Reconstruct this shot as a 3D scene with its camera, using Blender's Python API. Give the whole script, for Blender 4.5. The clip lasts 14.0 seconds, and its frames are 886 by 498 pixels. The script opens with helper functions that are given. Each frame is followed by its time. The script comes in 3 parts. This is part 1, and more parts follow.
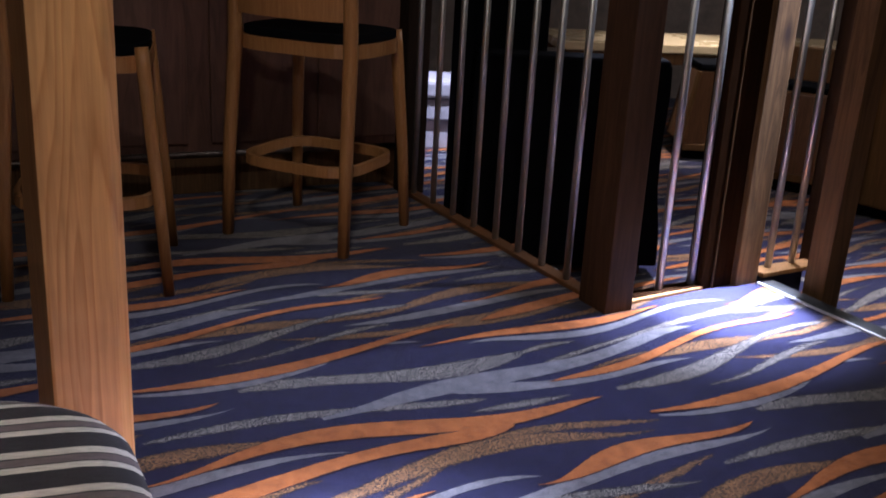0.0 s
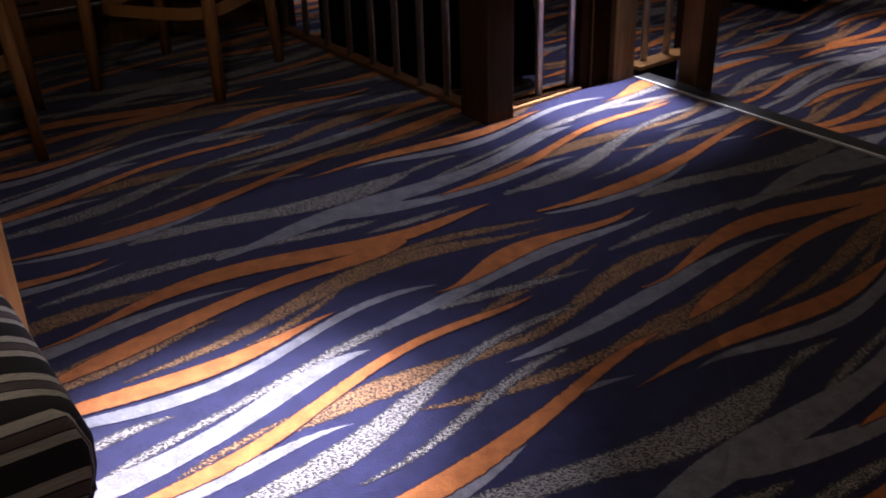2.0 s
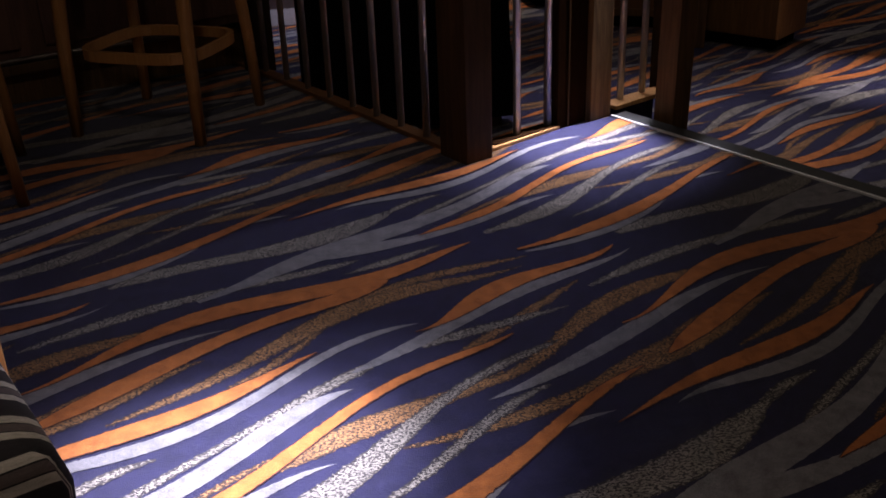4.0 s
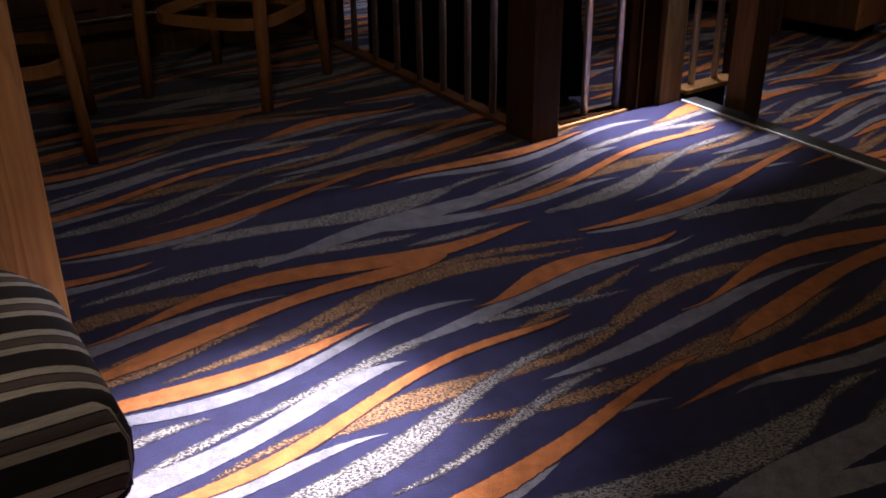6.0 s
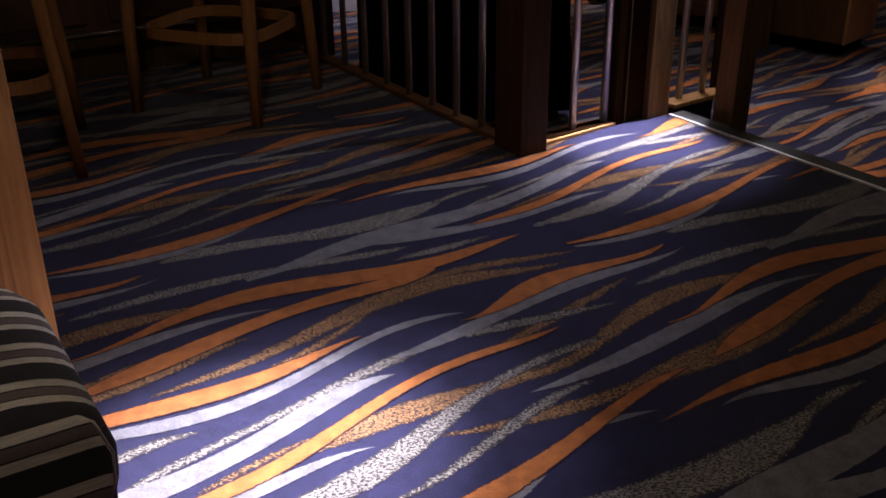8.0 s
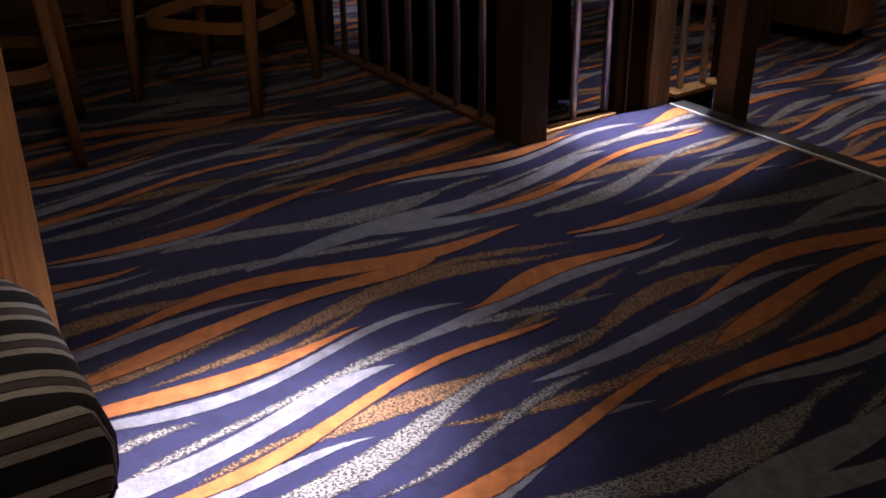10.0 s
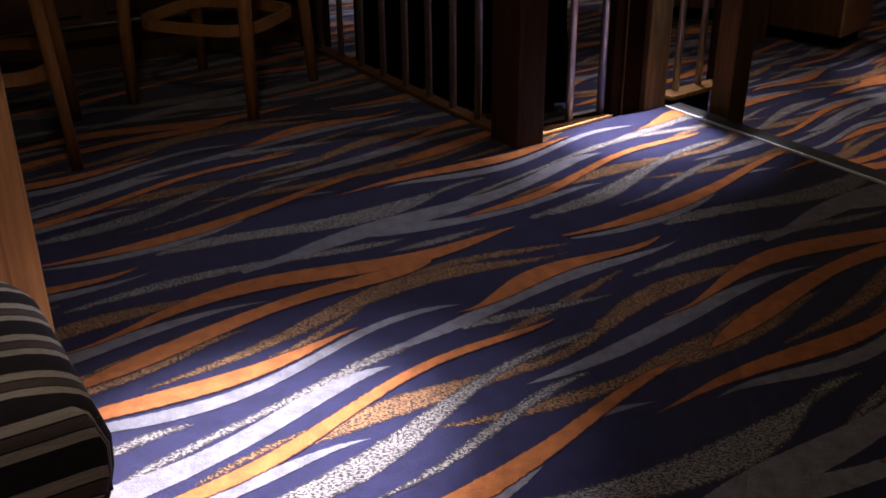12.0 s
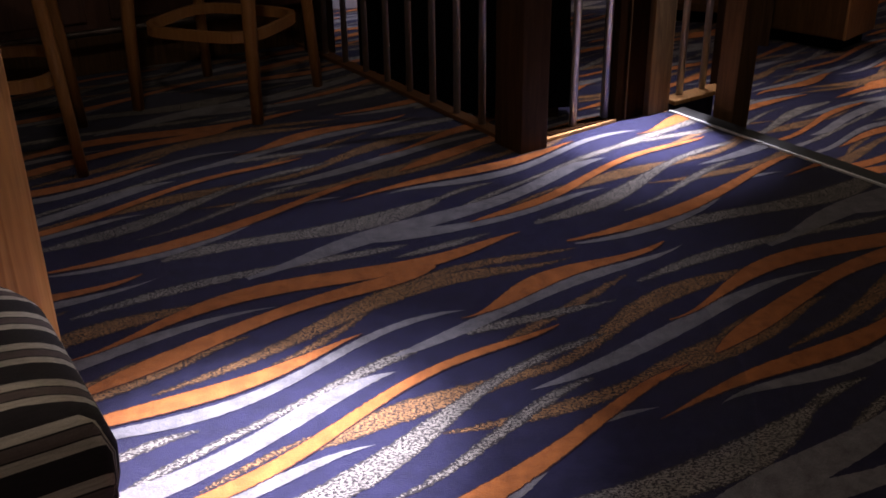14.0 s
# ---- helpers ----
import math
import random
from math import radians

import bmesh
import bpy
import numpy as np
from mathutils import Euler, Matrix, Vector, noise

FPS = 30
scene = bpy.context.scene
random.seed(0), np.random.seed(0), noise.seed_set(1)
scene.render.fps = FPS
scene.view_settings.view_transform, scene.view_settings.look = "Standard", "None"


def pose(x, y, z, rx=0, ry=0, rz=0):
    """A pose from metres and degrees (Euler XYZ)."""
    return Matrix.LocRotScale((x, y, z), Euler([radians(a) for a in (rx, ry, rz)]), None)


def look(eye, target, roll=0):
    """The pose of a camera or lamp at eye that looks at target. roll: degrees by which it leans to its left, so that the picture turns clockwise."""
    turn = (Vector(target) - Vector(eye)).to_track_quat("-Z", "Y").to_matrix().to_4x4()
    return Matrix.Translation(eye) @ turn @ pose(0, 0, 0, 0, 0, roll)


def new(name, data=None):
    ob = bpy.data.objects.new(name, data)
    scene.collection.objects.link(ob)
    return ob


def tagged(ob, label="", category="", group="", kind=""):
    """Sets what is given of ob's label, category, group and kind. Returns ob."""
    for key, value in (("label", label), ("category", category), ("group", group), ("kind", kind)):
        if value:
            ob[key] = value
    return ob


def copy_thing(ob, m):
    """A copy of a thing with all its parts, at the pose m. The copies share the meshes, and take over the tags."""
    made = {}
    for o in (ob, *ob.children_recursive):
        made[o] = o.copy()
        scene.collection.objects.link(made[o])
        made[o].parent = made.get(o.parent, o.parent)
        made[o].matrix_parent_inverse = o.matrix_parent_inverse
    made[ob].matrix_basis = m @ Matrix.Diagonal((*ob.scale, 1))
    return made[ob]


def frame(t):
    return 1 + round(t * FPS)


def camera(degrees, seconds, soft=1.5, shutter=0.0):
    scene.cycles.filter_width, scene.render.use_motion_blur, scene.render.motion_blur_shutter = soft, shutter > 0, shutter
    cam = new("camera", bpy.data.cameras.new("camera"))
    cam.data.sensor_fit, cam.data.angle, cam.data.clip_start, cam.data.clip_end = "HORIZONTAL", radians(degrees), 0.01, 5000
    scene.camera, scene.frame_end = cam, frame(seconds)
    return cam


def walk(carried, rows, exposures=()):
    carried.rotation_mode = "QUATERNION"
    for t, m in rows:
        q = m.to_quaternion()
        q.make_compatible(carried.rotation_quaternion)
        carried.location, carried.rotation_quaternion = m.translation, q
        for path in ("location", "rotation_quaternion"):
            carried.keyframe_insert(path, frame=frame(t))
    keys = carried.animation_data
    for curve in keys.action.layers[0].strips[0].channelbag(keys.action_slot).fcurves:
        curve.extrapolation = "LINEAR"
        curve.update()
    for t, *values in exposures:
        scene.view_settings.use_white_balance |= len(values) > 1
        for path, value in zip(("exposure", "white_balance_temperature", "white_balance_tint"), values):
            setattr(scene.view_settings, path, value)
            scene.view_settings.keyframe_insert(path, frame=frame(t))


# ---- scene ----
cam = camera(47.5, 14.0, 1.75, 0.5)
PATH = [
    (0, (-0.06, 0.022, 1.139), (-0.065, 1.919, 0.506), 3.2),
    (0.5, (-0.033, 0.042, 1.134), (-0.058, 1.912, 0.426), 1.4),
    (1, (-0.028, 0.048, 1.126), (0.02, 1.886, 0.34), 1.2),
    (1.5, (-0.016, 0.028, 1.118), (0.086, 1.842, 0.283), 0.4),
    (2, (-0.002, -0.008, 1.11), (0.174, 1.754, 0.181), -1.7),
    (2.5, (0.0, -0.028, 1.113), (0.208, 1.729, 0.181), -2.2),
    (3, (0.0, -0.026, 1.111), (0.213, 1.749, 0.216), -2.2),
    (3.2, (0.003, -0.024, 1.114), (0.226, 1.757, 0.232), -2.0),
    (5.3, (-0.005, -0.021, 1.102), (0.149, 1.784, 0.255), -1.4),
    (5.5, (-0.006, -0.019, 1.104), (0.131, 1.78, 0.24), -1.1),
    (6, (-0.006, -0.017, 1.101), (0.095, 1.77, 0.208), -0.7),
    (6.5, (0.0, -0.02, 1.106), (0.091, 1.763, 0.205), -1.0),
    (7, (0.004, -0.03, 1.113), (0.102, 1.756, 0.219), -1.1),
    (7.5, (0.006, -0.029, 1.112), (0.114, 1.764, 0.232), -1.1),
    (8, (0.004, -0.025, 1.103), (0.121, 1.773, 0.235), -0.6),
    (10.5, (0.004, -0.022, 1.103), (0.12, 1.766, 0.214), -0.6),
    (11, (0.006, -0.027, 1.109), (0.125, 1.763, 0.224), -0.7),
    (11.5, (0.005, -0.024, 1.103), (0.128, 1.769, 0.226), -0.8),
    (12, (0.005, -0.023, 1.1), (0.128, 1.768, 0.219), -0.5),
    (12.5, (0.005, -0.025, 1.103), (0.125, 1.764, 0.216), -0.6),
    (13, (0.006, -0.027, 1.109), (0.122, 1.762, 0.223), -0.7),
    (13.5, (0.004, -0.027, 1.109), (0.119, 1.766, 0.23), -0.6),
    (14, (0.006, -0.025, 1.107), (0.12, 1.77, 0.232), -0.8),
]
EXPOSURES = [(0, 1.8, 5350, 8), (0.5, 1.55, 5450, 8), (1.0, 1.2, 5700, 9), (1.5, 0.85, 5900, 10), (2.0, 0.15, 6050, 11), (2.5, -0.05, 6100, 10), (3.0, 0.0, 6100, 10), (4.0, 0.1, 6300, 11), (5.5, 0.2, 6500, 12), (6.5, 0.0, 6500, 12), (7.2, 0.0, 6500, 12), (8.0, 0.1, 6500, 12), (10.5, 0.0, 6500, 12), (13.0, 0.0, 6500, 12), (14.0, 0.15, 6500, 12)]
walk(cam, [(t, look(e, g, r)) for t, e, g, r in PATH], EXPOSURES)

# ---- light ----
world = bpy.data.worlds.new("world")
world.use_nodes = True
world.node_tree.nodes["Background"].inputs[0].default_value = (0.02, 0.018, 0.02, 1)
world.node_tree.nodes["Background"].inputs[1].default_value = 0.3
scene.world = world


def spot(name, at, to, watts, degrees, blend, colour, radius):
    lamp = bpy.data.lights.new(name, "SPOT")
    lamp.energy, lamp.spot_size, lamp.spot_blend, lamp.color, lamp.shadow_soft_size = watts, radians(degrees), blend, colour, radius
    ob = new(name, lamp)
    ob.matrix_world = look(at, to)
    return ob


def area(name, at, to, watts, size, colour):
    lamp = bpy.data.lights.new(name, "AREA")
    lamp.shape, lamp.size, lamp.energy, lamp.color = "DISK", size, watts, colour
    ob = new(name, lamp)
    ob.matrix_world = look(at, to)
    return ob


CEILING = 2.5
LOW = -0.40           # the lower floor beyond the railing
COOL, WARM, AMBER = (0.84, 0.83, 1.0), (1.0, 0.86, 0.74), (1.0, 0.84, 0.66)
NEUTRAL = (0.96, 0.88, 0.92)
# aimed ceiling spotlights: place, colour, then the layers of the beam from hot core to spill (aim, watts, degrees)
SPOTS = [((0.85, 2.75), COOL, [((-0.25, 1.38, 0), 2900, 16.5), ((-0.18, 1.38, 0), 450, 24), ((-0.15, 2.1, 0), 46, 52)]),
         ((1.25, 3.34), COOL, [((0.84, 3.04, 0), 1900, 15), ((0.81, 2.97, 0), 440, 25), ((0.16, 2.5, 0), 58, 42)]),
         ((2.75, 4.75), NEUTRAL, [((2.80, 4.70, LOW), 360, 22), ((2.4, 4.4, LOW), 55, 52)]),
         # unseen spot added to brighten the lower floor and balusters by the sofa
         ((1.0, 4.85), NEUTRAL, [((1.25, 4.2, LOW), 210, 50)]),
         ((1.65, 6.9), WARM, [((1.65, 7.25, 0.35), 150, 44)]),
         ((-0.25, 5.95), COOL, [((-0.25, 6.75, LOW + 0.15), 200, 34), ((-0.3, 6.3, LOW), 40, 52)])]
for (sx, sy), tone, layers in SPOTS:
    for aim, watts, degrees in layers:
        spot("spotlight_beam", (sx, sy, CEILING - 0.05), aim, watts, degrees, 1.0, tone, 0.03)
# added fill lamps, out of view, that light the rooms dimly as frosted ceiling lamps
FILL_LAMPS = [(-0.1, -2.2, 13, AMBER), (-0.3, 1.1, 5.2, AMBER), (2.6, 6.2, 6, WARM), (1.6, 4.4, 3, WARM)]
for lx, ly, watts, colour in FILL_LAMPS:
    area("fill_lamp_light", (lx, ly, CEILING - 0.07), (lx, ly, 0), watts, 0.22, colour)


# ---- materials ----
def material(name, build, roughness=0.6, metallic=0.0):
    m = bpy.data.materials.new(name)
    m.use_nodes = True
    nt = m.node_tree
    bsdf = nt.nodes["Principled BSDF"]
    bsdf.inputs["Roughness"].default_value = roughness
    bsdf.inputs["Metallic"].default_value = metallic
    build(nt, bsdf)
    return m


def coords(nt, scale=(1, 1, 1), kind="Object"):
    tc, mp = nt.nodes.new("ShaderNodeTexCoord"), nt.nodes.new("ShaderNodeMapping")
    mp.inputs["Scale"].default_value = scale
    nt.links.new(tc.outputs[kind], mp.inputs["Vector"])
    return mp.outputs["Vector"]


def noise_tex(nt, vec, scale, detail=4.0, rough=0.55, distortion=0.0):
    n = nt.nodes.new("ShaderNodeTexNoise")
    n.inputs["Scale"].default_value, n.inputs["Detail"].default_value = scale, detail
    n.inputs["Roughness"].default_value, n.inputs["Distortion"].default_value = rough, distortion
    nt.links.new(vec, n.inputs["Vector"])
    return n.outputs["Fac"]


def ramp(nt, fac, stops, sharp=False):
    r = nt.nodes.new("ShaderNodeValToRGB")
    if sharp:
        r.color_ramp.interpolation = "CONSTANT"
    while len(r.color_ramp.elements) < len(stops):
        r.color_ramp.elements.new(0.5)
    for e, (p, c) in zip(r.color_ramp.elements, stops):
        e.position, e.color = p, (*c, 1)
    nt.links.new(fac, r.inputs["Fac"])
    return r.outputs["Color"]


def blend(nt, fac, a, b, kind="MIX"):
    m = nt.nodes.new("ShaderNodeMix")
    m.data_type, m.blend_type = "RGBA", kind
    for socket, value in ((m.inputs[0], fac), (m.inputs[6], a), (m.inputs[7], b)):
        if hasattr(value, "is_output"):
            nt.links.new(value, socket)
        else:
            socket.default_value = value if isinstance(value, float) else (*value, 1)
    return m.outputs[2]


def number(nt, kind, a, b):
    m = nt.nodes.new("ShaderNodeMath")
    m.operation = kind
    for socket, value in ((m.inputs[0], a), (m.inputs[1], b)):
        if hasattr(value, "is_output"):
            nt.links.new(value, socket)
        else:
            socket.default_value = value
    return m.outputs[0]


def bump(nt, bsdf, height, strength, distance=0.002):
    b = nt.nodes.new("ShaderNodeBump")
    b.inputs["Strength"].default_value, b.inputs["Distance"].default_value = strength, distance
    nt.links.new(height, b.inputs["Height"])
    nt.links.new(b.outputs["Normal"], bsdf.inputs["Normal"])


def wood(name, dark, light, roughness=0.45, grain=(14, 14, 1.2), stain=0.35, gloss=0.4):
    def build(nt, bsdf):
        bsdf.inputs["Specular IOR Level"].default_value = gloss
        v = coords(nt, grain)
        g = noise_tex(nt, v, 3.0, 8, 0.65, 1.2)
        c = ramp(nt, g, [(0.28, dark), (0.5, tuple((a + b) / 2 for a, b in zip(dark, light))), (0.72, light)])
        blot = noise_tex(nt, coords(nt), 2.3, 3, 0.5)
        c = blend(nt, ramp(nt, blot, [(0.35, (0, 0, 0)), (0.7, (stain, stain, stain))]), c, tuple(x * 0.55 for x in dark))
        nt.links.new(c, bsdf.inputs["Base Color"])
        fine = noise_tex(nt, coords(nt, (60, 60, 4)), 4.0, 4, 0.6)
        bump(nt, bsdf, fine, 0.25, 0.001)
        r = nt.nodes.new("ShaderNodeMapRange")
        r.inputs[3].default_value, r.inputs[4].default_value = roughness - 0.1, roughness + 0.15
        nt.links.new(blot, r.inputs[0])
        nt.links.new(r.outputs[0], bsdf.inputs["Roughness"])
    return material(name, build)


def pine(name):
    """Plain-sawn softwood: long pointed growth rings, fine fibre and a few blotches, under amber varnish."""
    def build(nt, bsdf):
        v = coords(nt, (9, 9, 0.55))
        rings = nt.nodes.new("ShaderNodeTexNoise")
        rings.inputs["Scale"].default_value, rings.inputs["Detail"].default_value = 1.0, 1.5
        nt.links.new(v, rings.inputs["Vector"])
        many = nt.nodes.new("ShaderNodeMath")
        many.operation = "MULTIPLY"
        many.inputs[1].default_value = 22.0
        nt.links.new(rings.outputs["Fac"], many.inputs[0])
        saw = nt.nodes.new("ShaderNodeMath")
        saw.operation = "FRACT"
        nt.links.new(many.outputs[0], saw.inputs[0])
        early, late = (0.70, 0.37, 0.135), (0.53, 0.25, 0.082)
        c = ramp(nt, saw.outputs[0], [(0.0, early), (0.55, tuple(0.88 * x for x in early)), (0.88, late), (1.0, early)])
        fibre = noise_tex(nt, coords(nt, (120, 120, 5)), 1.0, 6, 0.6)
        c = blend(nt, 0.75, c, ramp(nt, fibre, [(0.3, (0.62, 0.58, 0.55)), (0.7, (1, 1, 1))]), "MULTIPLY")
        blot = noise_tex(nt, coords(nt), 3.1, 4, 0.6)
        c = blend(nt, 0.6, c, ramp(nt, blot, [(0.35, (0.6, 0.55, 0.5)), (0.65, (1, 1, 1))]), "MULTIPLY")
        nt.links.new(c, bsdf.inputs["Base Color"])
        bump(nt, bsdf, fibre, 0.2, 0.001)
        bsdf.inputs["Specular IOR Level"].default_value = 0.4
    return material(name, build, 0.45)


def knotted(name):
    """Rough brown timber with dark knots set in swirling grain."""
    def build(nt, bsdf):
        v = coords(nt, (1, 1, 0.45))
        knot = nt.nodes.new("ShaderNodeTexVoronoi")
        knot.inputs["Scale"].default_value = 8.0
        nt.links.new(v, knot.inputs["Vector"])
        near = ramp(nt, knot.outputs["Distance"], [(0.05, (1, 1, 1)), (0.22, (0, 0, 0))])
        grain = noise_tex(nt, coords(nt, (16, 16, 1.1)), 3.0, 8, 0.65, 1.6)
        c = ramp(nt, grain, [(0.28, (0.042, 0.021, 0.008)), (0.5, (0.085, 0.045, 0.017)), (0.72, (0.15, 0.083, 0.033))])
        c = blend(nt, near, c, (0.022, 0.010, 0.005))
        nt.links.new(c, bsdf.inputs["Base Color"])
        bump(nt, bsdf, grain, 0.25, 0.0015)
        bsdf.inputs["Specular IOR Level"].default_value = 0.2
    return material(name, build, 0.7)


def plain(name, colour, roughness=0.6, metallic=0.0, variation=0.25, scale=9.0):
    def build(nt, bsdf):
        n = noise_tex(nt, coords(nt), scale, 6, 0.6)
        c = ramp(nt, n, [(0.3, tuple(x * (1 - variation) for x in colour)), (0.7, tuple(min(1, x * (1 + variation)) for x in colour))])
        nt.links.new(c, bsdf.inputs["Base Color"])
        bump(nt, bsdf, noise_tex(nt, coords(nt), scale * 25, 3), 0.12, 0.001)
    return material(name, build, roughness, metallic)


NAVY = (0.0165, 0.0150, 0.049)


def carpet(name, colour, speckle=False):
    """Cut-pile wool: colour with tuft grain; speckle: the colour broken up by navy tufts."""
    def build(nt, bsdf):
        v = coords(nt, (1, 1, 1))
        tuft = noise_tex(nt, v, 420, 2, 0.5)
        wear = noise_tex(nt, v, 1.7, 4, 0.6)
        c = ramp(nt, tuft, [(0.3, tuple(x * 0.72 for x in colour)), (0.7, tuple(min(1, x * 1.2) for x in colour))])
        if speckle:
            # tufts thin out towards the stroke's edges: the map holds the half width and the place across it
            vor = noise_tex(nt, coords(nt, (160, 270, 1)), 1.0, 1.5, 0.5, 0.5)
            uv, sep = nt.nodes.new("ShaderNodeUVMap"), nt.nodes.new("ShaderNodeSeparateXYZ")
            nt.links.new(uv.outputs[0], sep.inputs[0])
            off = number(nt, "ABSOLUTE", number(nt, "SUBTRACT", number(nt, "MULTIPLY", sep.outputs[1], 2.0), 1.0), 0.0)
            rim = number(nt, "MULTIPLY", number(nt, "SUBTRACT", 1.0, off), sep.outputs[0])
            thin = number(nt, "MAXIMUM", number(nt, "SUBTRACT", 1.0, number(nt, "DIVIDE", rim, 0.008)), 0.0)
            mask = number(nt, "SUBTRACT", vor, number(nt, "MULTIPLY", thin, 0.16))
            c = blend(nt, ramp(nt, mask, [(0.468, (0, 0, 0)), (0.492, (1, 1, 1))]), (0.016, 0.011, 0.016), c)
        c = blend(nt, ramp(nt, wear, [(0.35, (0, 0, 0)), (0.75, (0.3, 0.3, 0.3))]), c, tuple(x * 0.7 for x in colour))
        mottle = noise_tex(nt, v, 26, 5, 0.65)
        c = blend(nt, 0.8, c, ramp(nt, mottle, [(0.3, (0.48, 0.48, 0.50)), (0.7, (1.15, 1.15, 1.15))]), "MULTIPLY")
        nt.links.new(c, bsdf.inputs["Base Color"])
        bump(nt, bsdf, tuft, 0.6, 0.003)
        bsdf.inputs["Sheen Weight"].default_value = 0.15
        bsdf.inputs["Specular IOR Level"].default_value = 0.1
    return material(name, build, 0.95)


def stripes(name):
    """Woven upholstery in bands of charcoal, brown-grey and cream, repeating every 0.11 m along y."""
    def build(nt, bsdf):
        sep, tc = nt.nodes.new("ShaderNodeSeparateXYZ"), nt.nodes.new("ShaderNodeTexCoord")
        uv = nt.nodes.new("ShaderNodeUVMap")
        nt.links.new(uv.outputs[0], sep.inputs[0])
        d = nt.nodes.new("ShaderNodeMath")
        d.operation = "FRACT"
        nt.links.new(sep.outputs[1], d.inputs[0])
        dark, mid, cream = (0.021, 0.016, 0.021), (0.155, 0.115, 0.112), (0.64, 0.57, 0.50)
        c = ramp(nt, d.outputs[0], [(0.0, dark), (0.37, cream), (0.52, dark), (0.55, mid), (0.73, dark), (0.76, cream), (0.93, dark)], True)
        weave = noise_tex(nt, coords(nt, (900, 900, 900)), 1.0, 2)
        c = blend(nt, 0.45, c, ramp(nt, weave, [(0.3, (0.25, 0.25, 0.25)), (0.7, (1, 1, 1))]), "MULTIPLY")
        nt.links.new(c, bsdf.inputs["Base Color"])
        slub = noise_tex(nt, coords(nt, (25, 260, 260)), 1.0, 3)
        c = blend(nt, 0.6, c, ramp(nt, slub, [(0.3, (0.45, 0.45, 0.45)), (0.65, (1, 1, 1))]), "MULTIPLY")
        nt.links.new(c, bsdf.inputs["Base Color"])
        bump(nt, bsdf, weave, 0.4, 0.001)
    return material(name, build, 0.9)


M_NAVY = carpet("navy_carpet", NAVY)
M_ORANGE = carpet("orange_pile", (0.42, 0.135, 0.035))
M_GREY = carpet("grey_pile", (0.190, 0.178, 0.192))
M_ORANGE_FLECK = carpet("orange_flecked_pile", (0.31, 0.158, 0.066), True)
M_MAROON = carpet("maroon_edging_pile", (0.06, 0.022, 0.022))
M_GREY_FLECK = carpet("grey_flecked_pile", (0.27, 0.24, 0.212), True)
M_PINE = pine("varnished_pine")
M_CHAIR = wood("brown_stained_beech", (0.10, 0.042, 0.016), (0.20, 0.09, 0.035), 0.4, (30, 30, 2), 0.2)
M_BEECH = wood("stained_beech", (0.28, 0.12, 0.035), (0.45, 0.22, 0.075), 0.35, (30, 30, 2), 0.2)
M_DARKWOOD = wood("dark_stained_oak", (0.028, 0.013, 0.007), (0.08, 0.039, 0.018), 0.6, (12, 12, 1), 0.35, 0.2)
M_EBONY = wood("black_stained_oak", (0.010, 0.006, 0.004), (0.030, 0.016, 0.009), 0.8, (12, 12, 1), 0.35, 0.15)
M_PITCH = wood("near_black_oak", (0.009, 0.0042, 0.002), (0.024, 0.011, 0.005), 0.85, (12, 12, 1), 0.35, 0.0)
M_MIDWOOD = wood("brown_stained_oak", (0.058, 0.029, 0.012), (0.19, 0.10, 0.042), 0.65, (14, 14, 0.8), 0.35, 0.2)
M_KNOTTED = knotted("knotted_brown_oak")
M_CABINET = wood("brown_veneer", (0.10, 0.046, 0.014), (0.20, 0.10, 0.034), 0.5, (10, 10, 0.8), 0.25, 0.25)
M_BARWOOD = wood("bar_panelling", (0.09, 0.044, 0.032), (0.22, 0.108, 0.072), 0.5, (8, 8, 1))
M_STEEL = plain("brushed_steel", (0.56, 0.54, 0.50), 0.48, 1.0, 0.1, 30)
M_ALLOY = plain("ribbed_rubber_tread", (0.028, 0.027, 0.026), 0.7, 0.0, 0.3, 20)
M_BRONZE = plain("tarnished_bronze", (0.16, 0.13, 0.11), 0.45, 1.0, 0.5, 14)
M_BRIGHT = plain("satin_aluminium_lip", (0.75, 0.75, 0.75), 0.4, 0.35, 0.05, 20)
M_BLACK = plain("black_leatherette", (0.004, 0.004, 0.005), 0.85, 0.0, 0.3, 12)
M_BLACK.node_tree.nodes["Principled BSDF"].inputs["Specular IOR Level"].default_value = 0.03
M_TABLE = wood("pale_laminate", (0.42, 0.30, 0.16), (0.62, 0.47, 0.28), 0.25, (3, 20, 20), 0.1)
# unseen walls and ceiling, paint lightened so they bounce fill into the shadows
M_WALL = plain("dim_painted_plaster", (0.24, 0.19, 0.16), 0.8)
M_CEILING = plain("bounce_ceiling_paint", (0.42, 0.37, 0.33), 0.9)
M_STRIPES = stripes("striped_upholstery")
M_PIPING = plain("black_piping", (0.01, 0.008, 0.012), 0.6)
M_PALE = plain("pale_lilac_paint", (0.44, 0.40, 0.43), 0.5)


def emitter(name, colour, strength):
    def build(nt, bsdf):
        bsdf.inputs["Emission Color"].default_value = (*colour, 1)
        bsdf.inputs["Emission Strength"].default_value = strength
    return material(name, build)


M_GLOW_WARM, M_GLOW_COOL = emitter("warm_lamp_glass", WARM, 3.0), emitter("cool_lamp_glass", COOL, 6.0)


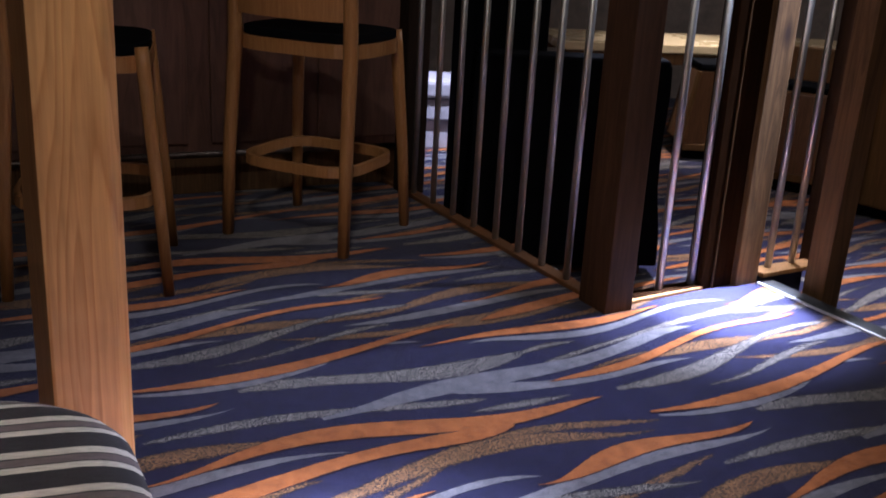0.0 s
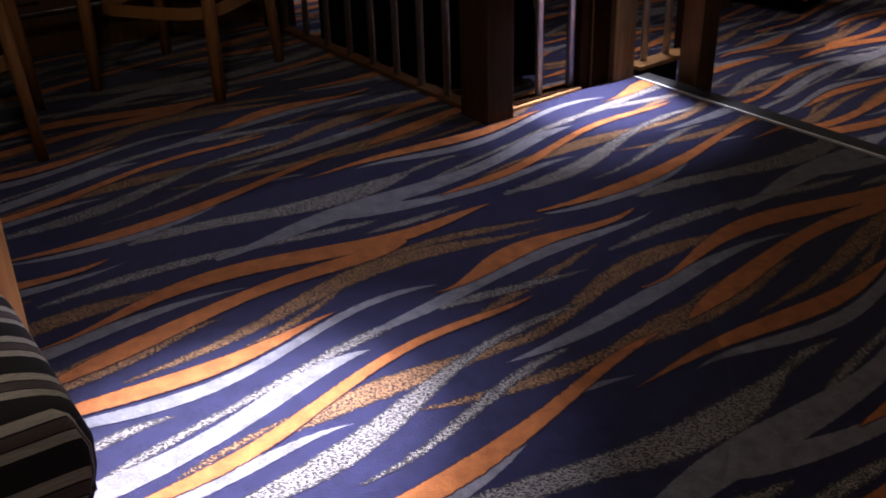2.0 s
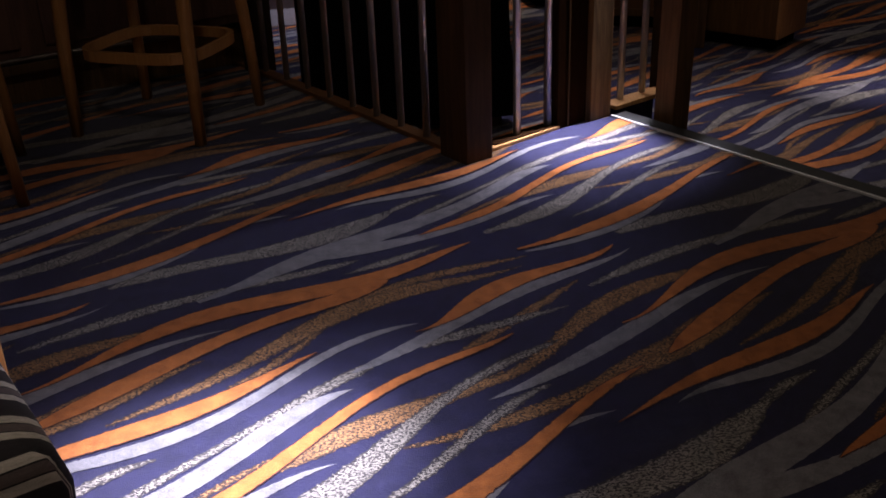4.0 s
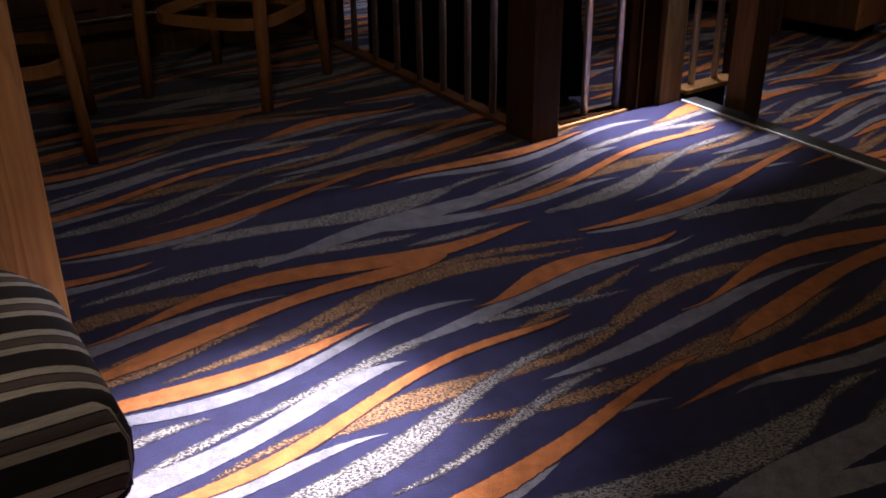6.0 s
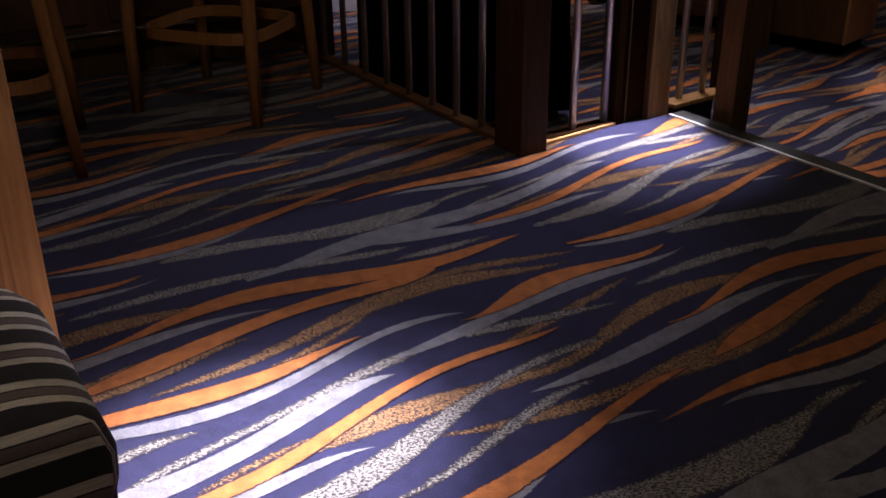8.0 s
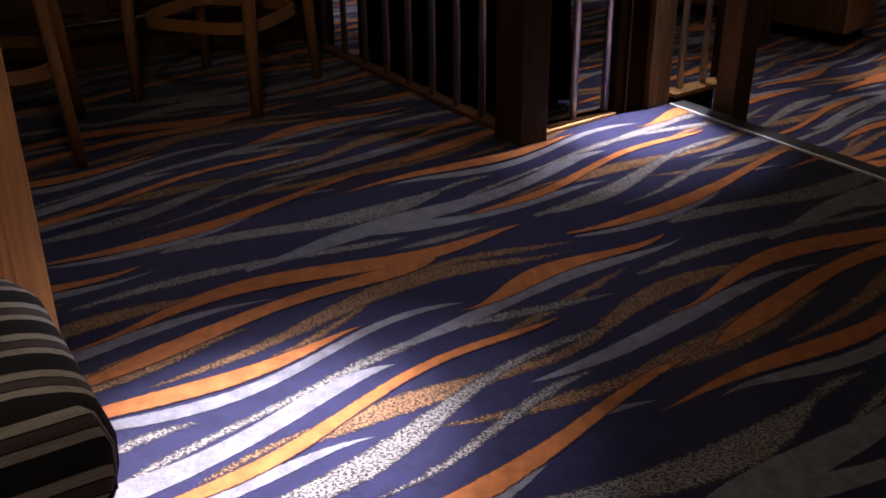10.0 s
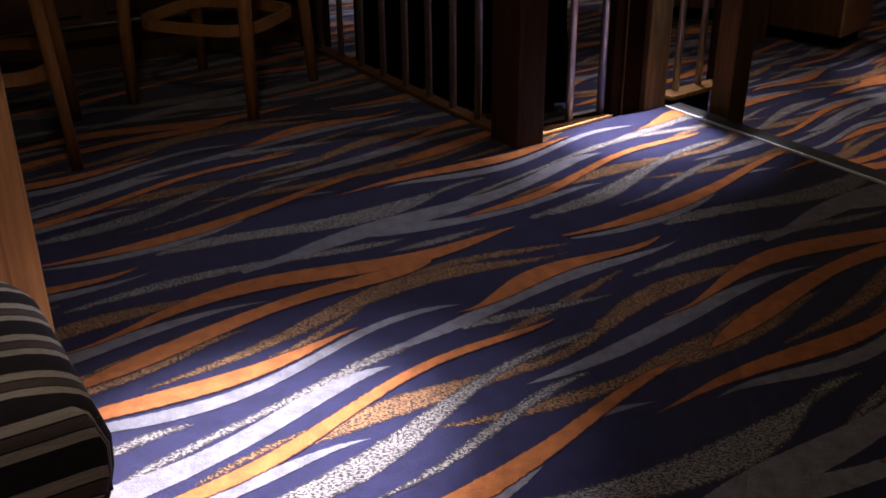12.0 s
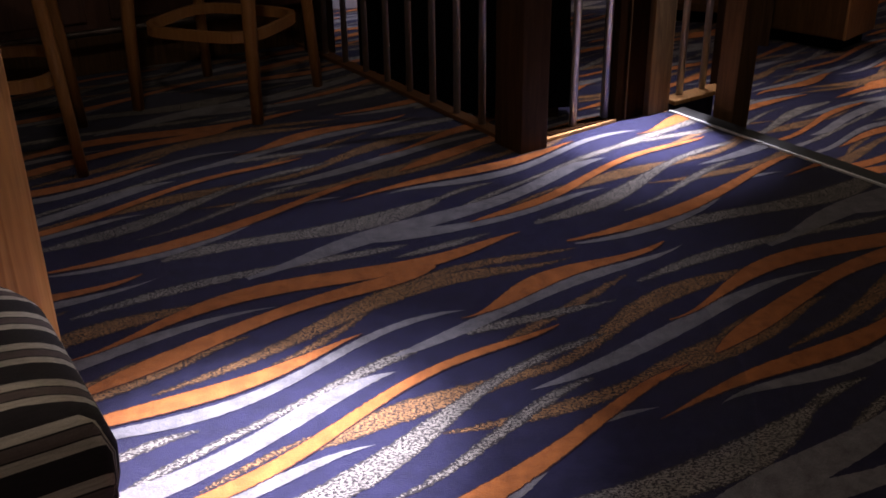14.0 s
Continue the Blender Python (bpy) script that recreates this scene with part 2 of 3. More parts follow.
# ---- mesh helpers ----
def part(name, bm, mat, parent=None, label="", bevel=0.0):
    if bevel:
        bmesh.ops.bevel(bm, geom=list(bm.edges), offset=bevel, segments=2, affect="EDGES", profile=0.6)
    bmesh.ops.recalc_face_normals(bm, faces=bm.faces)
    me = bpy.data.meshes.new(name)
    bm.to_mesh(me)
    bm.free()
    me.materials.append(mat)
    ob = new(name, me)
    if parent:
        ob.parent = parent
    return tagged(ob, label)


def smooth(ob):
    ob.data.polygons.foreach_set("use_smooth", [True] * len(ob.data.polygons))
    return ob


def prism(corners, z0, z1, bm=None):
    """An upright solid over a ring of floor corners."""
    bm = bm or bmesh.new()
    lo = [bm.verts.new((x, y, z0)) for x, y in corners]
    hi = [bm.verts.new((x, y, z1)) for x, y in corners]
    n = len(corners)
    bm.faces.new(lo[::-1]), bm.faces.new(hi)
    for i in range(n):
        bm.faces.new((lo[i], lo[(i + 1) % n], hi[(i + 1) % n], hi[i]))
    return bm


def block(m, size, bm=None):
    """A box of that size, standing on the pose m's floor."""
    bm = bm or bmesh.new()
    made = bmesh.ops.create_cube(bm, size=1.0, matrix=m @ Matrix.Translation((0, 0, size[2] / 2)) @ Matrix.Diagonal((*size, 1)))
    return bm


def rod(points, radii, sides=12, bm=None, flat=1.0, power=2):
    """A bar along points, with a radius at each; round, or squared where power is above 2."""
    bm = bm or bmesh.new()
    pts = [Vector(p) for p in points]
    rings, up = [], None
    for i, p in enumerate(pts):
        way = (pts[min(i + 1, len(pts) - 1)] - pts[max(i - 1, 0)]).normalized()
        side = way.cross(Vector((0, 0, 1)) if abs(way.z) < 0.9 else Vector((0, 1, 0))).normalized()
        other = way.cross(side)
        r = radii[i] if hasattr(radii, "__len__") else radii
        ring = []
        for k in range(sides):
            a = 2 * math.pi * (k + 0.5) / sides
            c, d = math.cos(a), math.sin(a)
            f = (abs(c) ** power + abs(d) ** power) ** (-1 / power)
            ring.append(bm.verts.new(p + r * f * (c * side + flat * d * other)))
        rings.append(ring)
    for a, b in zip(rings, rings[1:]):
        for k in range(sides):
            bm.faces.new((a[k], a[(k + 1) % sides], b[(k + 1) % sides], b[k]))
    bm.faces.new(rings[0][::-1]), bm.faces.new(rings[-1])
    return bm


def thing(name, m, label, category, group="", kind=""):
    ob = new(name)
    ob.matrix_world = m
    ob.empty_display_size = 0.1
    return tagged(ob, label, category, group, kind)


# ---- structure ----
X0, X1, Y0, Y1 = -4.5, 6.0, -3.5, 9.5
RAIL = 30.4           # heading of the front run of the railing
SIDE = 119.6          # heading of its side run
U = Vector((math.cos(radians(RAIL)), math.sin(radians(RAIL))))
V = Vector((-U.y, U.x))
W = Vector((math.cos(radians(SIDE)), math.sin(radians(SIDE))))
A_NEAR = Vector((0.437, 2.888))
B_NEAR = Vector((0.918, 3.212))
NOSE = Vector((1.006, 3.254))       # where the step's nosing meets the middle post
S0 = Vector((0.343, 3.15))          # first baluster of the side run
TOP = 1.45


def xy(p):
    return (p[0], p[1])


OUT = Vector((W.y, -W.x)) * 0.05
EDGE = [(X0, Y0), xy(NOSE - V * 7.8), xy(NOSE), xy(NOSE + V * 0.07), xy(NOSE + V * 0.07 + U * 0.30), xy(NOSE + V * 0.17 + U * 0.30),
        xy(NOSE + V * 0.17), xy(NOSE + V * 0.11 - U * 0.09), xy(A_NEAR + U * 0.1 + V * 0.10), xy(S0 + OUT), xy(S0 + OUT + W * 7.0), (X0, Y1)]
platform = part("floor_raised", prism(EDGE, LOW, 0.0), M_NAVY)
tagged(platform, "raised floor in navy carpet with orange and grey brush-stroke stripes", "carpet", kind="structure")
floor = part("floor_lower", prism([(X0, Y0), (X1, Y0), (X1, Y1), (X0, Y1)], LOW - 0.1, LOW), M_NAVY)
tagged(floor, "lower floor in the same striped navy carpet", "carpet", kind="structure")
ceiling = part("ceiling", prism([(X0, Y0), (X1, Y0), (X1, Y1), (X0, Y1)], CEILING, CEILING + 0.1), M_CEILING)
tagged(ceiling, "dim painted ceiling over the whole bar", "ceiling", kind="structure")
T = 0.15
for side, ring in (("north", [(X0, Y1), (X1, Y1), (X1, Y1 + T), (X0, Y1 + T)]), ("south", [(X0, Y0 - T), (X1, Y0 - T), (X1, Y0), (X0, Y0)]),
                   ("west", [(X0 - T, Y0 - T), (X0, Y0 - T), (X0, Y1 + T), (X0 - T, Y1 + T)]), ("east", [(X1, Y0 - T), (X1 + T, Y0 - T), (X1 + T, Y1 + T), (X1, Y1 + T)])):
    tagged(part("wall_" + side, prism(ring, LOW - 0.1, CEILING + 0.1), M_WALL), "dim painted plaster wall", "wall", kind="structure")

# ---- added fill lamps and ceiling spotlights ----
for lx, ly, watts, colour in FILL_LAMPS:
    lamp = thing("fill_lamp", pose(lx, ly, CEILING), "round frosted lamp with a steel rim, added out of view as fill", "lamp", "ceiling lamps")
    smooth(part("rim", rod([(0, 0, 0), (0, 0, -0.05)], [0.17, 0.17], 32), M_STEEL, lamp))
    part("diffuser", rod([(0, 0, -0.05), (0, 0, -0.06)], [0.14, 0.13], 32), M_GLOW_COOL if colour == COOL else M_GLOW_WARM, lamp)
for (sx, sy), tone, layers in SPOTS:
    lamp = thing("spotlight", pose(sx, sy, CEILING), "small round ceiling spotlight with a steel bezel", "lamp", "spotlights")
    smooth(part("bezel", rod([(0, 0, 0), (0, 0, -0.012)], [0.05, 0.045], 24), M_STEEL, lamp))

# ---- railing ----
def ring_at(p, du, dv, u0=0.0, v0=0.0):
    p = Vector(p)
    return [tuple(p + U * a + V * b) for a, b in ((u0, v0), (u0 + du, v0), (u0 + du, v0 + dv), (u0, v0 + dv))]


railing = thing("railing", pose(0, 0, 0), "dark timber railing with steel balusters along the raised floor", "railing")
part("corner_post", prism(ring_at(A_NEAR, 0.105, 0.135), 0, TOP), M_DARKWOOD, railing, "dark brown square corner post", 0.004)
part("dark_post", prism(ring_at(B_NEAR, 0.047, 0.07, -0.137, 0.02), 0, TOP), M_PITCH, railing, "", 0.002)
# paler strip puts the light caught on the board's edge into colour
part("edge_highlight", prism(ring_at(B_NEAR, 0.004, 0.06, -0.0895, 0.017), 0, TOP), M_KNOTTED, railing, "thin paler strip for the highlight on the board's edge")
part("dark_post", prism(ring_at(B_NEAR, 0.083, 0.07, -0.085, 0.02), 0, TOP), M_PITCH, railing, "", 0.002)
part("middle_post", prism(ring_at(B_NEAR, 0.1, 0.1), 0, TOP), M_KNOTTED, railing, "brown knotted square post", 0.004)


def bar(x, y, r=0.0122, z0=0.012):
    return smooth(part("baluster", rod([(x, y, z0), (x, y, TOP)], r, 14), M_STEEL, railing))


for x, y in ((0.638, 3.1), (0.759, 3.174), (1.079, 3.397), (1.182, 3.463)):
    bar(x, y)
# the side run's gaps widen a little away from the corner post
for k in range(8):
    p = S0 + W * (0.145 * k + 0.002 * k * k)
    bar(p.x, p.y)


def sill(p, q, w, h, mat):
    p, q = Vector(p), Vector(q)
    n = Vector((p.y - q.y, q.x - p.x)).normalized() * w / 2
    return part("sill", prism([xy(p - n), xy(q - n), xy(q + n), xy(p + n)], 0.0, h), mat, railing, "", 0.003)


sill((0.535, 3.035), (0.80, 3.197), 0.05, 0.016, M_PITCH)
part("sill_strip", prism([(0.536, 2.990), (0.80, 3.166), (0.79, 3.176), (0.536, 3.036)], 0.0, 0.012), M_PINE, railing, "pale bare timber strip", 0.002)
sill((1.025, 3.348), (1.27, 3.492), 0.07, 0.016, M_PINE)
part("end_post", prism(ring_at((1.290, 3.512), 0.07, 0.07, -0.035, -0.02), 0, TOP), M_DARKWOOD, railing, "", 0.003)
sill(xy(S0 - W * 0.12), xy(S0 + W * 2.2), 0.05, 0.016, M_CHAIR)
sill(xy(NOSE + V * 0.068 + U * 0.02), xy(NOSE + V * 0.068 + U * 0.3), 0.012, 0.004, M_MIDWOOD)

# timber newel on the lower floor, close to the steps
def leaning(p, w, z0, z1, lean):
    """A square post whose top leans away by that much for each metre of height."""
    bm, rows = bmesh.new(), []
    for z in (z0, z1):
        c = Vector(p) + Vector(lean) * z
        rows.append([bm.verts.new((*(c + U * a + V * b), z)) for a, b in ((-w, 0), (0, 0), (0, w), (-w, w))])
    bm.faces.new(rows[0][::-1]), bm.faces.new(rows[1])
    for k in range(4):
        bm.faces.new((rows[0][k], rows[0][(k + 1) % 4], rows[1][(k + 1) % 4], rows[1][k]))
    return bm


newel = part("newel_post", leaning((1.270, 3.208), 0.085, LOW, TOP, (0.012, -0.005)), M_MIDWOOD, None,
             "brown square timber newel post leaning slightly on the lower floor", 0.004)
tagged(newel, "", "post")

# ---- nosing of the step ----
nosing = thing("step_nosing", pose(NOSE.x, NOSE.y, 0, 0, 0, RAIL - 90.5), "dark rubber step nosing with a bright aluminium lip", "nosing", kind="structure")
part("tread_strip", prism([(0, 0.005), (4.6, 0.005), (4.6, 0.070), (0, 0.070)], 0, 0.005), M_ALLOY, nosing, "", 0.0015)
part("drop_face", prism([(0, 0.062), (4.6, 0.062), (4.6, 0.069), (0, 0.069)], -0.05, -0.0005), M_ALLOY, nosing)
part("packing", prism([(0, 0.002), (4.6, 0.002), (4.6, 0.060), (0, 0.060)], LOW, -0.001), M_PITCH, nosing, "dark timber riser under the nosing")
part("lip", prism([(0, -0.004), (4.6, -0.004), (4.6, 0.005), (0, 0.005)], 0, 0.007), M_BRIGHT, nosing, "bright polished lip", 0.001)

# ---- timber post beside the bench ----
post = part("timber_post", prism([xy(Vector((-0.596, 1.596)) + U * a + V * b) for a, b in ((-0.124, 0), (-0.014, 0), (0.011, 0.024), (0.011, 0.20), (-0.124, 0.20))], 0, CEILING - 0.004), M_PINE, None, "varnished honey-coloured square timber post beside the bench", 0.006)
tagged(post, "", "post")

# ---- bench with striped cushion ----
def bench():
    """A cushion whose near corner is crisp and far corner round, turned about 28 degrees."""
    b = thing("bench", pose(-0.322, 0.962, 0, 0, 0, 28.4), "bench with a striped charcoal and cream cushion, rounded end", "bench")
    depth, width = 0.505, 1.1      # along the right edge (+y), and leftwards (-x)

    def arc(cx, cy, r, a0, a1, n):
        return [Vector((cx + r * math.cos(radians(a0 + (a1 - a0) * k / n)), cy + r * math.sin(radians(a0 + (a1 - a0) * k / n)))) for k in range(n + 1)]
    ring = arc(-0.03, 0.03, 0.03, -90, 0, 5) + arc(-0.20, depth - 0.20, 0.20, 0, 90, 14) + arc(-width + 0.1, depth - 0.1, 0.1, 90, 180, 6) + arc(-width + 0.03, 0.03, 0.03, 180, 270, 4)
    fine = []
    for p, q in zip(ring, ring[1:] + ring[:1]):
        n = max(1, int((q - p).length / 0.03))
        fine += [p.lerp(q, i / n) for i in range(n)]
    n = len(fine)
    normals = []
    for i in range(n):
        d = (fine[(i + 1) % n] - fine[i - 1]).normalized()
        normals.append(Vector((d.y, -d.x)))
    top, r, mid = 0.455, 0.045, Vector((-width / 2, depth / 2))
    profile = [(0.21, -0.022), (0.15, -0.018), (0.10, -0.012), (0.07, -0.006)] + [(r * (1 - math.sin(radians(a))), r * (1 - math.cos(radians(a)))) for a in range(15, 91, 15)] + [(-0.004, 0.08), (-0.003, 0.12), (0.0, 0.15), (0.006, 0.165)]
    bm = bmesh.new()
    uv = bm.loops.layers.uv.new("UVMap")
    rows, value = [], {}
    for inset, drop in profile:
        row = []
        for p, nrm in zip(fine, normals):
            q = mid + (p - mid) * (1 - inset / 0.235)
            v = bm.verts.new((q.x, q.y, top - drop + 0.002 * noise.noise((q.x * 9, q.y * 9, drop * 9))))
            value[v] = (p.x, (q.y - (max(0.0, drop) if nrm.y < -0.6 else 0.0)) / 0.098 + 0.012 * noise.noise((q.x * 6, q.y * 6, 3.0)))
            row.append(v)
        rows.append(row)
    for ra, rb in zip(rows, rows[1:]):
        for i in range(n):
            bm.faces.new((ra[i], ra[(i + 1) % n], rb[(i + 1) % n], rb[i]))
    # middle of the top, in strips from edge to edge
    bm.faces.new(rows[0])
    for f in bm.faces:
        for l in f.loops:
            l[uv].uv = value[l.vert]
    bmesh.ops.triangulate(bm, faces=[f for f in bm.faces if len(f.verts) > 4])
    smooth(part("cushion", bm, M_STRIPES, b, "striped charcoal and cream woven cushion"))
    pipe = [(*(p - nrm * 0.008), top - 0.16) for p, nrm in zip(fine, normals)]
    smooth(part("piping", rod(pipe + pipe[:1], 0.006, 8), M_PIPING, b, "black piping round the cushion's lower edge"))
    side = [(*fine[k], z) for k, z in ((3, top - 0.15), (3, top - 0.1), (3, top - 0.045))]
    smooth(part("piping", rod(side, 0.004, 8), M_PIPING, b, "black piping on the cushion's corner"))
    part("base", prism([xy(p - nrm * 0.012) for p, nrm in zip(fine, normals)], 0.0, top - 0.163), M_PINE, b, "varnished timber bench base")
    return b


bench()

# ---- bar stools ----
def bar_stool(m):
    """Squared legs; the two back posts on the -y side stand almost upright, the front pair leans in."""
    s = thing("bar_stool", m, "stained beech bar stool with dark seat and bentwood footrest", "bar stool", "bar stools")
    wide, back, front = 0.228, -0.205, 0.160      # seat's half width, its back and front edges
    for sx in (-1, 1):
        pts = [(sx * 0.240, -0.245, 0), (sx * 0.237, -0.235, 0.3), (sx * wide, back, 0.68), (sx * (wide - 0.002), back - 0.003, 0.85), (sx * (wide - 0.008), back - 0.045, 1.15)]
        smooth(part("leg", rod(pts, [0.017, 0.0195, 0.022, 0.021, 0.016], 12, None, 1.0, 4), M_BEECH, s))
        pts = [(sx * 0.240, 0.210, 0), (sx * 0.230, 0.190, 0.3), (sx * (wide - 0.022), front, 0.68), (sx * (wide - 0.026), front - 0.004, 0.735)]
        smooth(part("leg", rod(pts, [0.016, 0.018, 0.020, 0.019], 12, None, 1.0, 4), M_BEECH, s))

    def outline(rx, y0, y1, power=4):
        ring = []
        for k in range(40):
            a = 2 * math.pi * k / 40
            c, d = math.cos(a), math.sin(a)
            f = (abs(c) ** power + abs(d) ** power) ** (-1 / power)
            ring.append((rx * c * f, (y0 + y1) / 2 + (y1 - y0) / 2 * d * f))
        return ring

    def hoop(name, rx, y0, y1, z0, z1, thick):
        bm, o, i = bmesh.new(), outline(rx, y0, y1), outline(rx - thick, y0 + thick, y1 - thick)
        rings = [[bm.verts.new((*p, z)) for p in ring] for ring, z in ((o, z0), (o, z1), (i, z1), (i, z0))]
        for a, b in zip(rings, rings[1:] + rings[:1]):
            for k in range(40):
                bm.faces.new((a[k], a[(k + 1) % 40], b[(k + 1) % 40], b[k]))
        return part(name, bm, M_BEECH, s)
    hoop("footrest", 0.228, -0.232, 0.188, 0.262, 0.298, 0.018)
    hoop("seat_rail", wide + 0.018, back - 0.018, front + 0.018, 0.665, 0.712, 0.022)
    part("seat", prism(outline(wide + 0.014, back - 0.014, front + 0.014), 0.713, 0.742), M_BLACK, s, "dark seat pad", 0.006)
    bm = bmesh.new()
    rows = []
    for k in range(13):
        x = (-1 + k / 6) * (wide - 0.004)
        y = back - 0.004 - 0.045 * (1 - (x / wide) ** 2)
        rows.append([bm.verts.new((x, y + dy, z)) for dy, z in ((0, 0.785), (0.018, 0.785), (0.012, 0.96), (-0.006, 0.96))])
    for a, b in zip(rows, rows[1:]):
        for k in range(4):
            bm.faces.new((a[k], a[(k + 1) % 4], b[(k + 1) % 4], b[k]))
    bm.faces.new(rows[0]), bm.faces.new(rows[-1][::-1])
    part("backrest", bm, M_BEECH, s, "curved beech backrest")
    return s


stool = bar_stool(pose(-0.528, 3.60, 0, 0, 0, -24))
copy_thing(stool, pose(-1.147, 3.03, 0, 0, 0, -76))

# ---- bar front ----
bar_m = pose(-0.20, 4.34, 0, 0, 0, 180 + 26)
counter = thing("bar_counter", bar_m, "dark panelled bar counter with a tarnished foot rail", "bar counter")
part("carcass", block(pose(1.4, -0.34, 0.0), (2.8, 0.5, 1.06)), M_BARWOOD, counter, "", 0.004)
part("top", block(pose(1.4, -0.28, 1.062), (2.9, 0.66, 0.04)), M_DARKWOOD, counter, "", 0.006)
for k in range(6):
    part("panel", block(pose(0.26 + 0.45 * k, -0.085, 0.2), (0.36, 0.024, 0.8)), M_BARWOOD, counter, "", 0.008)
part("end_post", block(bar_m.inverted() @ pose(-0.235, 4.20, 0, 0, 0, 26), (0.10, 0.10, 1.3)), M_EBONY, counter, "", 0.004)
part("plinth", block(pose(1.4, -0.072, 0.0), (2.8, 0.03, 0.15)), M_MIDWOOD, counter, "", 0.004)
smooth(part("foot_rail", rod([(0.05, 0.06, 0.19), (2.75, 0.06, 0.19)], 0.013, 14), M_BRONZE, counter, "tarnished metal foot rail"))
for k in range(3):
    smooth(part("bracket", rod([(0.3 + k, -0.06, 0.17), (0.3 + k, 0.06, 0.19)], 0.009, 8), M_STEEL, counter))

# ---- lower floor: sofa, table, chairs, cabinet ----
def sofa():
    s = thing("sofa", pose(0.44, 4.42, LOW, 0, 0, 4), "high-backed black leatherette sofa beyond the railing", "sofa")
    # the back's outline draws in above its foot
    bm, rows = bmesh.new(), []
    for half, z in ((0.46, 0.06), (0.455, 0.2), (0.425, 0.42), (0.42, 0.6), (0.43, 0.85), (0.425, 0.96), (0.41, 0.99)):
        rows.append([bm.verts.new((x, y, z)) for x, y in ((-half, -0.08), (half, -0.08), (half, 0.08), (-half, 0.08))])
    bm.faces.new(rows[0][::-1]), bm.faces.new(rows[-1])
    for lo, hi in zip(rows, rows[1:]):
        for k in range(4):
            bm.faces.new((lo[k], lo[(k + 1) % 4], hi[(k + 1) % 4], hi[k]))
    part("back", bm, M_BLACK, s, "", 0.012)
    part("seat", block(pose(0, 0.38, 0.08), (0.80, 0.58, 0.34)), M_BLACK, s, "", 0.03)
    for sx in (-0.37, 0.37):
        part("arm", block(pose(sx, 0.38, 0.08), (0.1, 0.58, 0.52)), M_BLACK, s, "", 0.025)
        for y in (0.0, 0.6):
            part("foot", block(pose(sx, y, 0.0), (0.05, 0.05, 0.08)), M_DARKWOOD, s)


sofa()
pillar = part("pillar", block(pose(0.13, 4.75, LOW, 0, 0, 4), (0.40, 0.4, CEILING - LOW - 0.004)), M_BLACK, None, "black painted square pillar beyond the railing", 0.01)
tagged(pillar, "", "pillar")


def table():
    t = thing("table", pose(1.78, 7.6, LOW, 0, 0, 8), "pale wooden table with a thick lit edge", "table")
    part("tabletop", block(pose(0, 0, 0.69), (2.4, 0.8, 0.06)), M_TABLE, t, "", 0.008)
    for sx in (-0.95, 0.95):
        for sy in (-0.32, 0.32):
            part("leg", block(pose(sx, sy, 0.0), (0.06, 0.06, 0.69)), M_DARKWOOD, t, "", 0.004)
    part("apron", block(pose(0, -0.37, 0.61), (2.3, 0.025, 0.08)), M_CABINET, t)
    part("apron", block(pose(0, 0.37, 0.61), (2.3, 0.025, 0.08)), M_CABINET, t)


table()


def stool_box(m):
    """A low box seat: wide at the foot, slanted ends, a pale trim over a recessed base."""
    c = thing("box_seat", m, "brown veneered box seat with slanted ends and pale bottom trim", "seat")
    bm, rows = bmesh.new(), []
    for half, z in ((0.33, 0.12), (0.25, 0.62)):
        rows.append([bm.verts.new((x, y, z)) for x, y in ((-half, -0.2), (half, -0.2), (half, 0.2), (-half, 0.2))])
    bm.faces.new(rows[0][::-1]), bm.faces.new(rows[1])
    for k in range(4):
        bm.faces.new((rows[0][k], rows[0][(k + 1) % 4], rows[1][(k + 1) % 4], rows[1][k]))
    part("body", bm, M_CHAIR, c, "", 0.006)
    # slanted end edges get a paler colour that stands for light on them
    for sx in (-1, 1):
        part("lit_edge", rod([(sx * 0.332, -0.2, 0.12), (sx * 0.252, -0.2, 0.62)], 0.018, 8, None, 1.0, 4), M_CABINET, c, "slanted end edge, paler as if lit")
    part("trim", block(pose(0, -0.202, 0.075), (0.62, 0.02, 0.045)), M_CABINET, c, "paler bottom trim", 0.004)
    # black base puts the shadow under the trim into colour
    part("base", block(pose(0, 0.03, 0.0), (0.56, 0.32, 0.12)), M_BLACK, c)
    part("pad", block(pose(0, 0, 0.621), (0.5, 0.4, 0.05)), M_BLACK, c, "dark seat pad", 0.015)
    return c


stool_box(pose(1.83, 7.08, LOW, 0, 0, 2))


def lounge_chair(m):
    c = thing("lounge_chair", m, "brown panelled low chair with a separate back board", "chair")
    part("body", block(pose(0, 0.2, 0.10), (0.56, 0.44, 0.52)), M_CHAIR, c, "", 0.01)
    part("trim", block(pose(0, -0.028, 0.085), (0.54, 0.02, 0.045)), M_CABINET, c, "paler bottom trim", 0.004)
    # base coloured black for the shadow beneath the chair
    part("base", block(pose(0, 0.22, 0.0), (0.48, 0.36, 0.10)), M_BLACK, c)
    for sx in (-0.22, 0.22):
        part("stile", block(pose(sx, 0.0, 0.60), (0.04, 0.03, 0.12)), M_CHAIR, c)
    part("backrest", block(pose(0, 0.0, 0.70), (0.54, 0.04, 0.20)), M_CABINET, c, "", 0.012)
    part("pad", block(pose(0, 0.22, 0.621), (0.5, 0.36, 0.04)), M_BLACK, c, "dark seat pad", 0.012)
    return c


lounge_chair(pose(2.06, 6.10, LOW, 0, 0, -24))
